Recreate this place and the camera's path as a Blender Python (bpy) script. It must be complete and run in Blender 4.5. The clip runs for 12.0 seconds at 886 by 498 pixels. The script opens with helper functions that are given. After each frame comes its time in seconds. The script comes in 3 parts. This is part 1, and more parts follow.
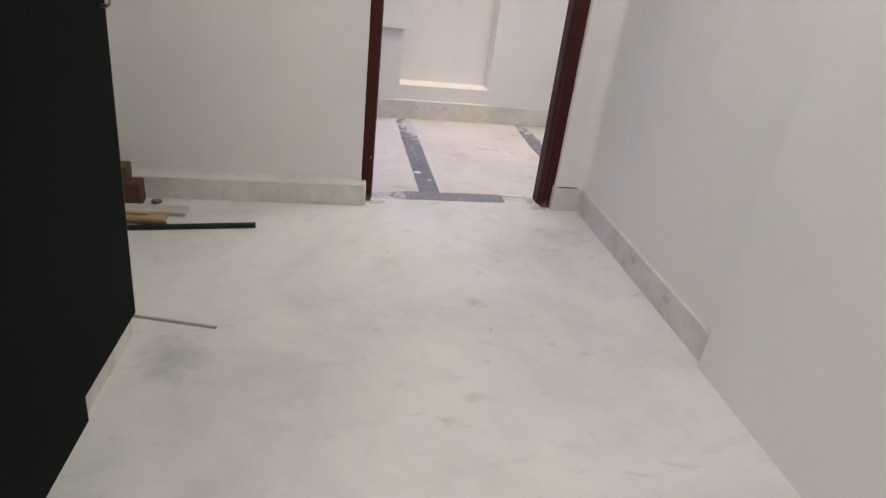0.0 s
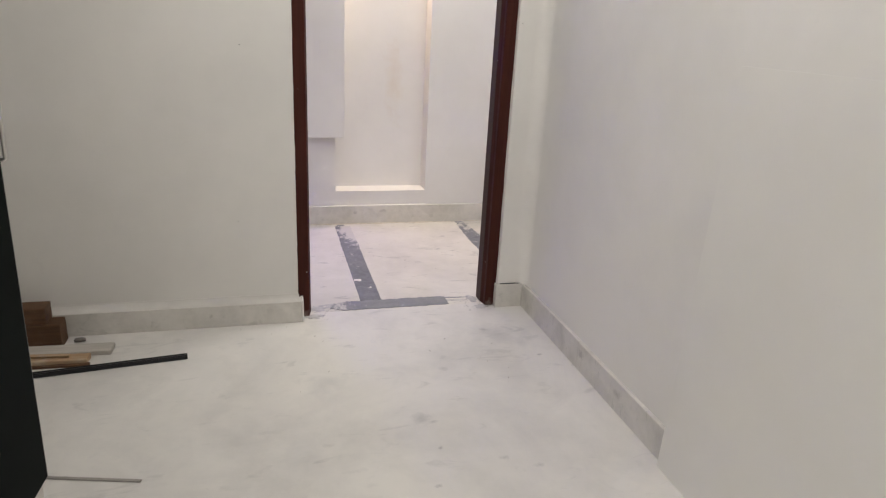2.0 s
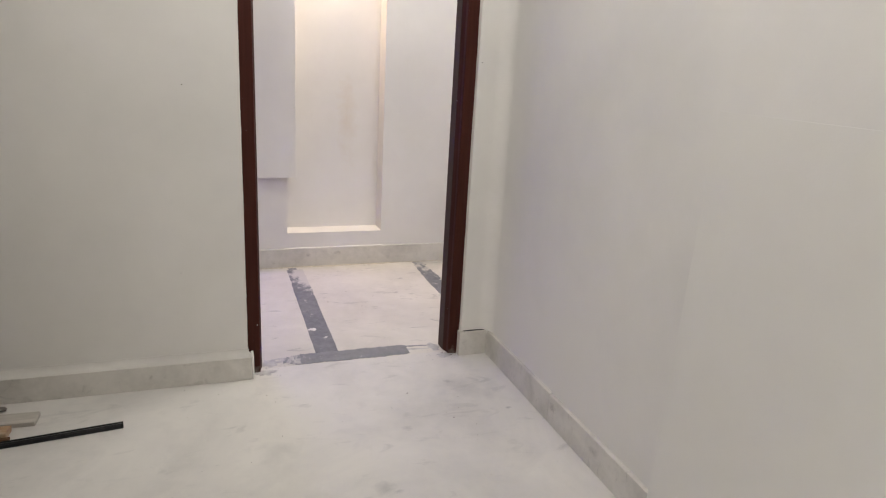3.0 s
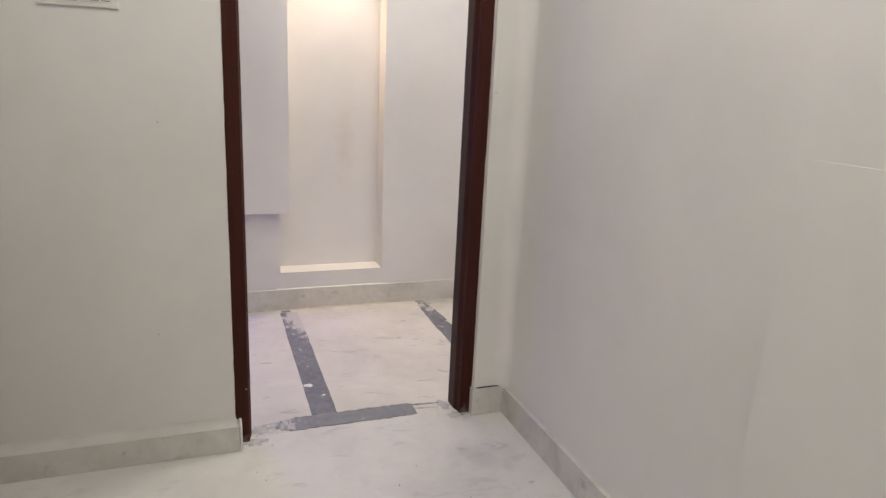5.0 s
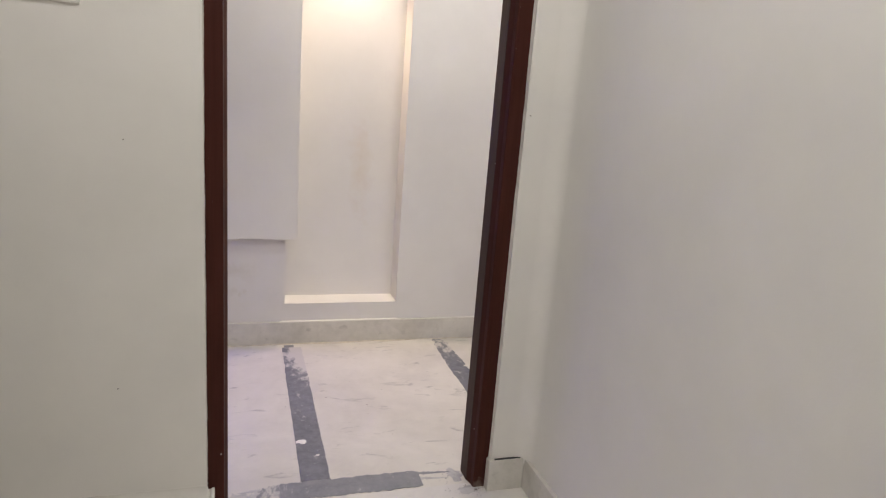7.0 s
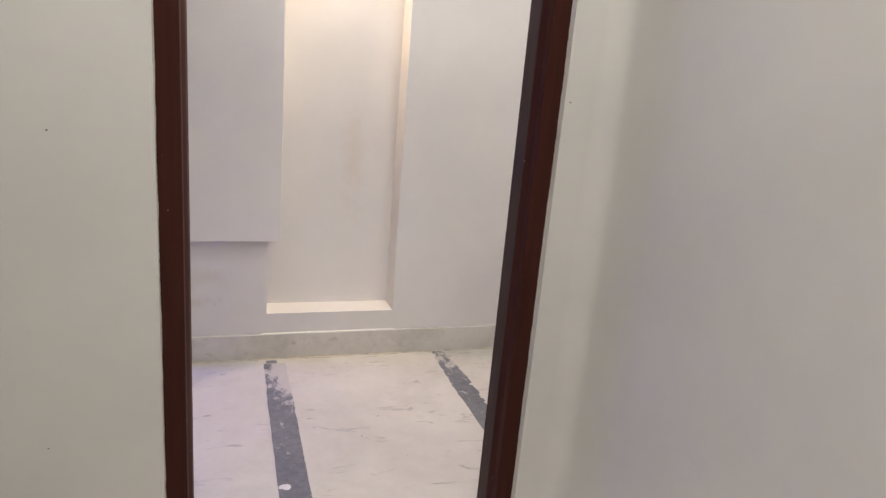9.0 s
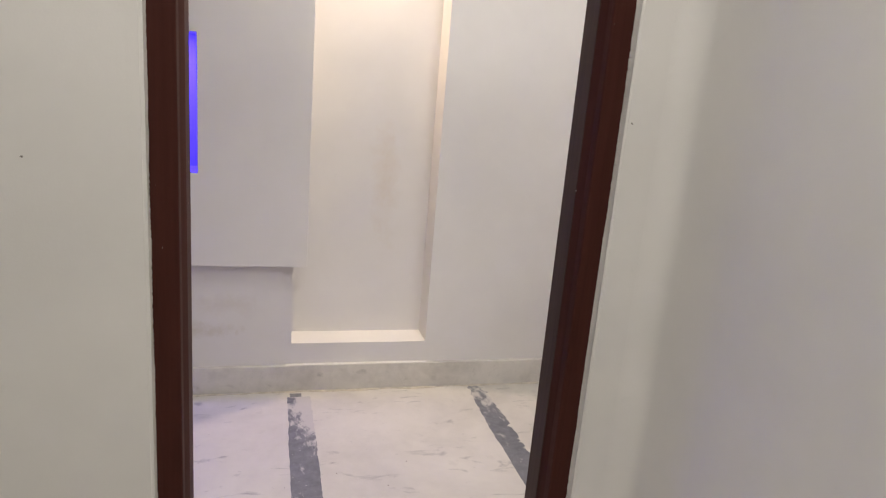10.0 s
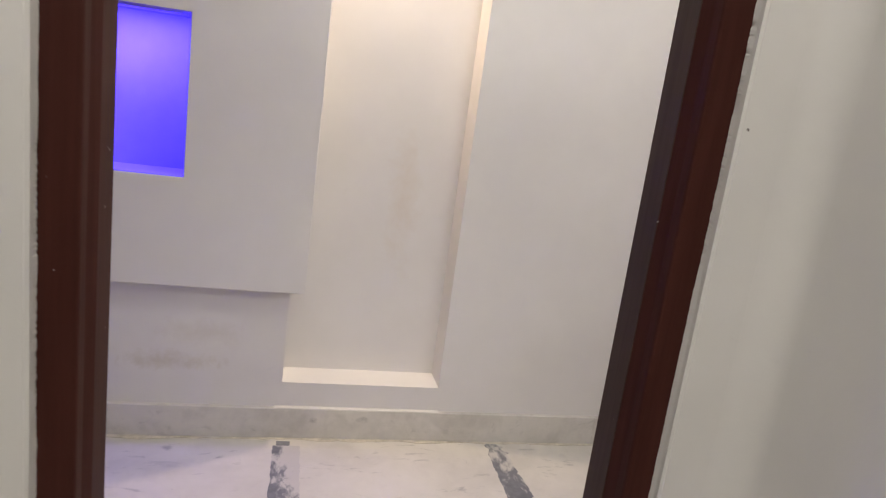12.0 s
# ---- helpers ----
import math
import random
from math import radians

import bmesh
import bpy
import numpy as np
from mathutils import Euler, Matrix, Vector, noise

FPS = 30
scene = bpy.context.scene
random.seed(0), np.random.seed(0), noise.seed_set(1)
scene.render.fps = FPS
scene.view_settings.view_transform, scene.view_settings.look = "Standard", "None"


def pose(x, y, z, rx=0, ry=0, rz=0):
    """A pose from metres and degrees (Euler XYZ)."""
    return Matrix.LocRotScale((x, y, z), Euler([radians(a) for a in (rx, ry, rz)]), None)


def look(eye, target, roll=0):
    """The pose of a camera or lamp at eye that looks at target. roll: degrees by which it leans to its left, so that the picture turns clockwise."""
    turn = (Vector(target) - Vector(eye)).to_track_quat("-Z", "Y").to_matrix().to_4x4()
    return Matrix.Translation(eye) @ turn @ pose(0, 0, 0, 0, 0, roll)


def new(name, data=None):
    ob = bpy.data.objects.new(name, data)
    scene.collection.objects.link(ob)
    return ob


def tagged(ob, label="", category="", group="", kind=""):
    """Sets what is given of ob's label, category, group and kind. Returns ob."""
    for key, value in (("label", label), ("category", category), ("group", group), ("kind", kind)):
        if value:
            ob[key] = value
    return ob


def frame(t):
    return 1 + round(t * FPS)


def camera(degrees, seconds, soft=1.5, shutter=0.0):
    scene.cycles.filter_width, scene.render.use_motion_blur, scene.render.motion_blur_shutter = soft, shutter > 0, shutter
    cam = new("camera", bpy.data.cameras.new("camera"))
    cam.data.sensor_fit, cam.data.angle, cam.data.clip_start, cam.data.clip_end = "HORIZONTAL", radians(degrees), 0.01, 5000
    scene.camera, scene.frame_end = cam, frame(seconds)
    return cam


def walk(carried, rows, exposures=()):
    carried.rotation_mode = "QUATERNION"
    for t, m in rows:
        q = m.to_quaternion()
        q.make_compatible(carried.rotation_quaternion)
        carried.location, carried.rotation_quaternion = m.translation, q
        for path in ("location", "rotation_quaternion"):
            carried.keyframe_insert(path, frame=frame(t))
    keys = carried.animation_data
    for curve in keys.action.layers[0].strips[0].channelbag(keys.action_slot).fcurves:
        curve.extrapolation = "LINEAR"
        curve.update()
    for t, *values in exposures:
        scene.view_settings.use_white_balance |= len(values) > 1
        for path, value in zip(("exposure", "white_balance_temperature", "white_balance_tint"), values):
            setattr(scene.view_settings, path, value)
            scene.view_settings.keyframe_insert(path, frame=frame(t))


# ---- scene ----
cam = camera(68.4, 12.0, soft=1.1, shutter=0.4)

PATH = [
    (0, (-0.211, -2.873, 1.235), (0.169, -1.129, 0.334), 7.0),
    (0.5, (-0.172, -2.874, 1.259), (0.246, -1.092, 0.453), 6.2),
    (1, (-0.139, -2.865, 1.27), (0.291, -1.057, 0.531), 4.9),
    (1.5, (-0.125, -2.841, 1.291), (0.338, -1.015, 0.619), 4.2),
    (2, (-0.128, -2.802, 1.302), (0.382, -0.981, 0.653), 3.0),
    (2.5, (-0.123, -2.731, 1.328), (0.463, -0.916, 0.725), 3.5),
    (3, (-0.119, -2.636, 1.321), (0.534, -0.828, 0.769), 3.2),
    (4.8, (-0.074, -2.367, 1.365), (0.615, -0.564, 0.839), 2.5),
    (5, (-0.074, -2.313, 1.36), (0.595, -0.496, 0.86), 2.7),
    (5.5, (-0.017, -2.189, 1.368), (0.568, -0.343, 0.867), 3.0),
    (6, (0.035, -2.101, 1.379), (0.589, -0.237, 0.908), 4.2),
    (6.5, (0.055, -2.037, 1.38), (0.619, -0.177, 0.91), 4.4),
    (7, (0.087, -1.947, 1.371), (0.675, -0.092, 0.91), 4.4),
    (7.2, (0.089, -1.919, 1.372), (0.702, -0.07, 0.921), 4.9),
    (8.8, (0.13, -1.57, 1.361), (0.78, 0.258, 0.875), 5.2),
    (9, (0.13, -1.531, 1.354), (0.757, 0.301, 0.853), 4.9),
    (9.5, (0.157, -1.427, 1.346), (0.732, 0.419, 0.834), 5.0),
    (10, (0.203, -1.305, 1.363), (0.717, 0.569, 0.889), 4.8),
    (10.5, (0.257, -1.195, 1.358), (0.71, 0.697, 0.895), 6.6),
    (11, (0.28, -1.125, 1.379), (0.69, 0.78, 0.925), 7.6),
    (11.5, (0.296, -1.031, 1.375), (0.694, 0.871, 0.902), 7.7),
    (12, (0.307, -0.904, 1.29), (0.749, 1.004, 0.884), 7.7),
]
walk(cam, [(t, look(eye, target, roll)) for t, eye, target, roll in PATH], [(0.0, 0.14, 6330, 10), (2.0, 0.13, 6400, 10), (4.5, -0.05, 6540, 10), (10.5, -0.06, 6560, 10), (12.0, -0.13, 6560, 10)])

# ---- world and lamps ----
world = bpy.data.worlds.new("world")
scene.world = world
world.use_nodes = True
world.node_tree.nodes["Background"].inputs[0].default_value = (0.6, 0.65, 0.75, 1)
world.node_tree.nodes["Background"].inputs[1].default_value = 0.05


def area_lamp(name, eye, target, width, height, watts, colour):
    data = bpy.data.lights.new(name, "AREA")
    data.shape, data.size, data.size_y, data.energy, data.color = "RECTANGLE", width, height, watts, colour
    ob = new(name, data)
    ob.matrix_world = look(eye, target)
    return ob


def spot_lamp(name, eye, target, watts, colour, cone, blend, radius):
    data = bpy.data.lights.new(name, "SPOT")
    data.energy, data.color, data.spot_size, data.spot_blend, data.shadow_soft_size = watts, colour, radians(cone), blend, radius
    ob = new(name, data)
    ob.matrix_world = look(eye, target)
    return ob


ROOM_LAMP = (0.30, -1.15, 2.885)
REAR_FILL = (-1.07, -3.42, 2.885)
PASSAGE_LAMP = (1.00, 0.46, 2.885)
# Unseen second lamp, added to brighten the room's right side past the wardrobe.
area_lamp("rear_fill", REAR_FILL, (-1.07, -3.419, 0), 0.56, 0.56, 23, (1.0, 0.962, 0.925))
area_lamp("room_light", ROOM_LAMP, (0.30, -1.149, 0), 0.56, 0.56, 14.8, (1.0, 0.962, 0.922))
area_lamp("passage_light", PASSAGE_LAMP, (1.00, 0.461, 0), 0.56, 0.56, 16.8, (1.0, 0.955, 0.90))
spot_lamp("niche_light", (0.61, 1.548, 2.195), (0.61, 1.50, 0.2), 52, (1.0, 0.75, 0.52), 88, 1.0, 0.018)
area_lamp("blue_light", (-0.30, 1.434, 1.484), (-0.30, 1.50, 0.95), 0.38, 0.018, 7.0, (0.19, 0.14, 1.0))
# Extra spot without a fixture, added for the pale oval on the niche back.
spot_lamp("blue_pool", (-0.295, 1.462, 1.476), (-0.295, 1.60, 1.345), 0.75, (0.36, 0.30, 1.0), 34, 0.2, 0.008)

# ---- materials ----


def material(name, base, rough=0.6, metal=0.0):
    m = bpy.data.materials.new(name)
    m.use_nodes = True
    b = m.node_tree.nodes["Principled BSDF"]
    b.inputs["Base Color"].default_value = (*base, 1)
    b.inputs["Roughness"].default_value = rough
    b.inputs["Metallic"].default_value = metal
    return m, m.node_tree.nodes, m.node_tree.links, b


def noise_node(nodes, links, scale, detail=4.0, rough=0.55, distort=0.0, stretch=None):
    tc = nodes.new("ShaderNodeTexCoord")
    n = nodes.new("ShaderNodeTexNoise")
    n.inputs["Scale"].default_value = scale
    n.inputs["Detail"].default_value = detail
    n.inputs["Roughness"].default_value = rough
    n.inputs["Distortion"].default_value = distort
    if stretch:
        mp = nodes.new("ShaderNodeMapping")
        mp.inputs["Scale"].default_value = stretch
        links.new(tc.outputs["Object"], mp.inputs["Vector"])
        links.new(mp.outputs["Vector"], n.inputs["Vector"])
    else:
        links.new(tc.outputs["Object"], n.inputs["Vector"])
    return n.outputs["Fac"]


def ramp(nodes, links, fac, stops):
    r = nodes.new("ShaderNodeValToRGB")
    while len(r.color_ramp.elements) < len(stops):
        r.color_ramp.elements.new(0.5)
    for e, (p, c) in zip(r.color_ramp.elements, stops):
        e.position, e.color = p, (*c, 1) if len(c) == 3 else c
    links.new(fac, r.inputs["Fac"])
    return r.outputs["Color"]


def mix(nodes, links, fac, a, b, mode="MIX"):
    n = nodes.new("ShaderNodeMix")
    n.data_type, n.blend_type = "RGBA", mode
    for socket, value in ((n.inputs[0], fac), (n.inputs[6], a), (n.inputs[7], b)):
        if isinstance(value, (int, float)):
            socket.default_value = value
        elif isinstance(value, tuple):
            socket.default_value = (*value, 1)
        else:
            links.new(value, socket)
    return n.outputs[2]


def bump(nodes, links, bsdf, fac, strength, distance):
    n = nodes.new("ShaderNodeBump")
    n.inputs["Strength"].default_value = strength
    n.inputs["Distance"].default_value = distance
    links.new(fac, n.inputs["Height"])
    links.new(n.outputs["Normal"], bsdf.inputs["Normal"])


def grey(v):
    return (v, v, v)


def wall_paint(name, base, dark):
    """Matt emulsion over hand-trowelled plaster: broad faint patches, fine roller grain, a few smudges."""
    m, nodes, links, b = material(name, base, 0.75)
    patch = ramp(nodes, links, noise_node(nodes, links, 1.3, 5, 0.6), [(0.32, dark), (0.62, base)])
    smudge = ramp(nodes, links, noise_node(nodes, links, 5.5, 6, 0.7, 0.4), [(0.66, grey(0.0)), (0.80, grey(0.35))])
    links.new(mix(nodes, links, smudge, patch, tuple(0.78 * v for v in dark)), b.inputs["Base Color"])
    wave = noise_node(nodes, links, 3.0, 3, 0.5)
    fine = noise_node(nodes, links, 160, 3, 0.6)
    add = nodes.new("ShaderNodeMath")
    add.operation = "MULTIPLY_ADD"
    links.new(fine, add.inputs[0])
    add.inputs[1].default_value = 0.05
    links.new(wave, add.inputs[2])
    bump(nodes, links, b, add.outputs[0], 0.35, 0.012)
    return m


def marble(name, base, cloud, vein, rough, dust=0.0, scale=1.0, streaks=0.5):
    """Dull white marble with grey clouds, thin veins and building dust."""
    m, nodes, links, b = material(name, base, rough)
    clouds = ramp(nodes, links, noise_node(nodes, links, 1.5 * scale, 6, 0.58, 0.6), [(0.34, cloud), (0.58, base)])
    blots = ramp(nodes, links, noise_node(nodes, links, 4.5 * scale, 5, 0.60, 0.5), [(0.52, grey(0.0)), (0.74, grey(0.75))])
    col = mix(nodes, links, blots, clouds, cloud)
    streak = ramp(nodes, links, noise_node(nodes, links, 5.0 * scale, 6, 0.60, 1.0, (0.9, 2.6, 1.0)), [(0.60, grey(0.0)), (0.70, grey(streaks))])
    col = mix(nodes, links, streak, col, vein)
    specks = ramp(nodes, links, noise_node(nodes, links, 30 * scale, 2, 0.5), [(0.74, grey(0.0)), (0.80, grey(0.4))])
    col = mix(nodes, links, specks, col, vein)
    marks = ramp(nodes, links, noise_node(nodes, links, 10 * scale, 4, 0.55, 0.3), [(0.63, grey(0.0)), (0.74, grey(0.6))])
    col = mix(nodes, links, marks, col, cloud)
    powder = ramp(nodes, links, noise_node(nodes, links, 9 * scale, 8, 0.7), [(0.40, grey(0.0)), (0.70, grey(dust))])
    col = mix(nodes, links, powder, col, (0.74, 0.71, 0.66))
    links.new(col, b.inputs["Base Color"])
    rr = ramp(nodes, links, noise_node(nodes, links, 7 * scale, 6, 0.7), [(0.3, grey(rough - 0.12)), (0.7, grey(rough + 0.15))])
    links.new(rr, b.inputs["Roughness"])
    bump(nodes, links, b, noise_node(nodes, links, 60 * scale, 6, 0.6), 0.12, 0.002)
    return m


def dirt_or_light_patch(m, centre, radius, colour, amount, stretch=(1, 1, 1)):
    """A patch of dirt or of painted light with an uneven outline at a place on a floor or wall; stretch below 1
    lengthens it along that axis.
    """
    nodes, links = m.node_tree.nodes, m.node_tree.links
    b = nodes["Principled BSDF"]
    old = b.inputs["Base Color"].links[0].from_socket
    tc = nodes.new("ShaderNodeTexCoord")
    dist = nodes.new("ShaderNodeVectorMath")
    dist.operation = "DISTANCE"
    squash = nodes.new("ShaderNodeVectorMath")
    squash.operation = "MULTIPLY"
    links.new(tc.outputs["Object"], squash.inputs[0])
    squash.inputs[1].default_value = stretch
    links.new(squash.outputs["Vector"], dist.inputs[0])
    centre = (*centre, 0) if len(centre) == 2 else centre
    dist.inputs[1].default_value = tuple(c * k for c, k in zip(centre, stretch))
    wob = nodes.new("ShaderNodeMath")
    wob.operation = "MULTIPLY_ADD"
    links.new(noise_node(nodes, links, 1.1 / radius, 6, 0.65, 0.4), wob.inputs[0])
    wob.inputs[1].default_value = radius * 2.2
    links.new(dist.outputs["Value"], wob.inputs[2])
    fade = nodes.new("ShaderNodeMapRange")
    fade.inputs["From Min"].default_value, fade.inputs["From Max"].default_value = radius * 1.1, radius * 2.0
    fade.inputs["To Min"].default_value, fade.inputs["To Max"].default_value = amount, 0.0
    links.new(wob.outputs[0], fade.inputs["Value"])
    links.new(mix(nodes, links, fade.outputs[0], old, colour), b.inputs["Base Color"])


def inlay(name, dust=0.0, far=0.30, axis="Y", span=(0.90, 1.38), side=(0.0, 0.0)):
    """Dark grey granite strip, dusty, with white cement smears that thicken along one axis."""
    m, nodes, links, b = material(name, (0.09, 0.095, 0.115), 0.55)
    stone = ramp(nodes, links, noise_node(nodes, links, 26, 6, 0.7), [(0.30, (0.075, 0.08, 0.10)), (0.72, (0.17, 0.175, 0.20))])
    chips = ramp(nodes, links, noise_node(nodes, links, 75, 2, 0.5), [(0.70, grey(0.0)), (0.75, grey(0.8))])
    stone = mix(nodes, links, chips, stone, (0.42, 0.41, 0.40))
    film = ramp(nodes, links, noise_node(nodes, links, 7, 6, 0.65), [(0.3, grey(dust)), (0.7, grey(min(1.0, dust + 0.25)))])
    stone = mix(nodes, links, film, stone, (0.36, 0.36, 0.37))
    tc = nodes.new("ShaderNodeTexCoord")
    sep = nodes.new("ShaderNodeSeparateXYZ")
    links.new(tc.outputs["Object"], sep.inputs[0])
    rise = nodes.new("ShaderNodeMapRange")
    rise.inputs["From Min"].default_value, rise.inputs["From Max"].default_value = span
    rise.inputs["To Min"].default_value, rise.inputs["To Max"].default_value = 0.0, far
    links.new(sep.outputs[axis], rise.inputs["Value"])
    add = nodes.new("ShaderNodeMath")
    add.operation = "ADD"
    links.new(noise_node(nodes, links, 17, 9, 0.70, 0.3, (1.0, 0.5, 1.0)), add.inputs[0])
    links.new(rise.outputs[0], add.inputs[1])
    lean = nodes.new("ShaderNodeMapRange")
    lean.inputs["From Min"].default_value, lean.inputs["From Max"].default_value = 0.30, 0.38
    lean.inputs["To Min"].default_value, lean.inputs["To Max"].default_value = side
    links.new(sep.outputs["X"], lean.inputs["Value"])
    tilt = nodes.new("ShaderNodeMath")
    tilt.operation = "MULTIPLY_ADD"
    links.new(lean.outputs[0], tilt.inputs[0])
    links.new(rise.outputs[0], tilt.inputs[1])
    links.new(add.outputs[0], tilt.inputs[2])
    smear = ramp(nodes, links, tilt.outputs[0], [(0.60, grey(0.0)), (0.70, grey(0.85))])
    links.new(mix(nodes, links, smear, stone, (0.57, 0.545, 0.515)), b.inputs["Base Color"])
    bump(nodes, links, b, noise_node(nodes, links, 90, 4, 0.6), 0.3, 0.002)
    return m


def painted_wood(name, base, light, spots):
    """Brown enamel on timber: vertical grain, slight sheen, stray specks of wall paint."""
    m, nodes, links, b = material(name, base, 0.55)
    grain = ramp(nodes, links, noise_node(nodes, links, 9, 5, 0.6, 0.3, (6.0, 6.0, 0.35)), [(0.30, base), (0.72, light)])
    dots = ramp(nodes, links, noise_node(nodes, links, 58, 1.5, 0.4), [(0.785, grey(0.0)), (0.80, grey(spots))])
    links.new(mix(nodes, links, dots, grain, (0.62, 0.58, 0.54)), b.inputs["Base Color"])
    b.inputs["Specular IOR Level"].default_value = 0.08
    bump(nodes, links, b, noise_node(nodes, links, 14, 4, 0.6, 0.2, (6.0, 6.0, 0.4)), 0.25, 0.002)
    return m


def raw_wood(name, base, light, grime=0.5):
    m, nodes, links, b = material(name, base, 0.75)
    grain = ramp(nodes, links, noise_node(nodes, links, 10, 6, 0.65, 0.5, (0.6, 6.0, 6.0)), [(0.28, base), (0.70, light)])
    dirt = ramp(nodes, links, noise_node(nodes, links, 14, 5, 0.6), [(0.55, grey(0.0)), (0.75, grey(grime))])
    links.new(mix(nodes, links, dirt, grain, (0.50, 0.46, 0.40)), b.inputs["Base Color"])
    bump(nodes, links, b, noise_node(nodes, links, 22, 5, 0.6, 0.2, (0.6, 6.0, 6.0)), 0.4, 0.003)
    return m


def plain(name, base, rough, metal=0.0, vary=0.12, scale=18):
    m, nodes, links, b = material(name, base, rough, metal)
    links.new(ramp(nodes, links, noise_node(nodes, links, scale, 5, 0.6),
                   [(0.3, tuple(v * (1 - vary) for v in base)), (0.7, tuple(min(1, v * (1 + vary)) for v in base))]), b.inputs["Base Color"])
    bump(nodes, links, b, noise_node(nodes, links, scale * 6, 3, 0.5), 0.08, 0.001)
    return m


def glow(name, colour, strength):
    m, nodes, links, b = material(name, (0.8, 0.8, 0.8), 0.4)
    b.inputs["Emission Color"].default_value = (*colour, 1)
    b.inputs["Emission Strength"].default_value = strength
    return m


M_WALL = wall_paint("wall_paint", (0.778, 0.757, 0.718), (0.70, 0.682, 0.648))
M_PASSAGE = wall_paint("passage_paint", (0.775, 0.755, 0.735), (0.705, 0.685, 0.668))
dirt_or_light_patch(M_PASSAGE, (-0.10, 1.455, 0.290), 0.045, (0.50, 0.44, 0.33), 0.45, (0.22, 1, 1))
dirt_or_light_patch(M_PASSAGE, (0.02, 1.455, 0.400), 0.070, (0.58, 0.53, 0.45), 0.35, (0.35, 1, 1))
# Warm bounced light on the niche back, painted as a tall tan patch.
dirt_or_light_patch(M_PASSAGE, (0.70, 1.600, 0.95), 0.120, (0.64, 0.54, 0.44), 0.40, (1.6, 1, 0.35))
M_CEILING = wall_paint("ceiling_paint", (0.82, 0.82, 0.80), (0.78, 0.78, 0.76))
M_FLOOR = marble("floor_marble", (0.695, 0.673, 0.636), (0.565, 0.547, 0.523), (0.39, 0.38, 0.37), 0.55, 0.35, 1.0, 0.45)
dirt_or_light_patch(M_FLOOR, (0.85, -0.315), 0.17, (0.40, 0.395, 0.40), 0.55)
dirt_or_light_patch(M_FLOOR, (0.36, -0.905), 0.05, (0.40, 0.39, 0.385), 0.6)
dirt_or_light_patch(M_FLOOR, (0.382, -1.077), 0.014, (0.28, 0.27, 0.27), 0.7)
dirt_or_light_patch(M_FLOOR, (-0.618, -1.22), 0.13, (0.36, 0.35, 0.35), 0.7)
dirt_or_light_patch(M_FLOOR, (0.05, -0.62), 0.10, (0.45, 0.44, 0.43), 0.4)
for x, y, size, deep in ((0.332, -1.256, 0.016, 0.7), (0.574, -1.164, 0.022, 0.5), (0.669, -1.219, 0.022, 0.5), (0.794, -0.262, 0.030, 0.6),
                         (0.958, -0.528, 0.018, 0.7), (0.523, -0.580, 0.030, 0.5), (0.028, -0.998, 0.022, 0.4), (0.394, -0.929, 0.020, 0.6)):
    dirt_or_light_patch(M_FLOOR, (x, y), size, (0.33, 0.32, 0.32), deep, (1, 1.6, 1))
M_PASSFLOOR = marble("passage_marble", (0.625, 0.597, 0.54), (0.525, 0.50, 0.455), (0.29, 0.28, 0.265), 0.45, 0.2, 1.3, 0.8)
M_SKIRT = marble("skirting_marble", (0.66, 0.635, 0.59), (0.53, 0.51, 0.47), (0.38, 0.365, 0.335), 0.5, 0.4, 3.0)
dirt_or_light_patch(M_SKIRT, (1.062, -0.690, 0.075), 0.016, (0.22, 0.20, 0.18), 0.6, (1, 0.6, 0.7))
dirt_or_light_patch(M_SKIRT, (1.062, -0.985, 0.070), 0.020, (0.26, 0.24, 0.22), 0.5, (1, 0.5, 1))
dirt_or_light_patch(M_SKIRT, (0.430, 1.435, 0.075), 0.014, (0.30, 0.29, 0.27), 0.6, (0.7, 1, 1))
dirt_or_light_patch(M_SKIRT, (0.620, 1.435, 0.085), 0.016, (0.32, 0.31, 0.29), 0.6, (0.5, 1, 1))
dirt_or_light_patch(M_SKIRT, (-0.390, -0.060, 0.055), 0.012, (0.30, 0.28, 0.25), 0.6)
M_INLAY = inlay("granite_inlay", 0.04, 0.26, "Y", (0.84, 1.34), (-0.45, 0.5))
M_INLAY_CHIPPED = inlay("granite_inlay_chipped", 0.06, 0.17)
M_INLAY_DUSTY = inlay("granite_inlay_dusty", 0.24, 0.22, "X", (0.30, 0.12))
M_SMEAR = plain("cement_smear", (0.46, 0.45, 0.445), 0.8, 0, 0.2, 25)
M_FRAME = painted_wood("brown_enamel", (0.048, 0.0150, 0.0112), (0.066, 0.0215, 0.0160), 0.8)
M_STOP = painted_wood("brown_enamel_greyer", (0.060, 0.038, 0.031), (0.080, 0.052, 0.043), 0.6)
for foot in ((0.905, -0.002, 0.0), (0.015, -0.002, 0.0)):
    dirt_or_light_patch(M_FRAME, foot, 0.026, (0.30, 0.255, 0.22), 0.6, (0.8, 1, 0.7))
M_DARK = plain("dark_laminate", (0.0016, 0.0036, 0.0030), 0.6, 0, 0.2, 6)
M_DARK.node_tree.nodes["Principled BSDF"].inputs["Specular IOR Level"].default_value = 0.05
M_EDGE = plain("edge_band", (0.16, 0.16, 0.15), 0.45)
M_CHROME = plain("brushed_steel", (0.60, 0.59, 0.56), 0.30, 0.95, 0.06)
M_BOARD = wall_paint("white_board", (0.77, 0.755, 0.71), (0.73, 0.71, 0.67))
M_TIMBER = raw_wood("dark_timber", (0.065, 0.032, 0.015), (0.125, 0.06, 0.026), 0.06)
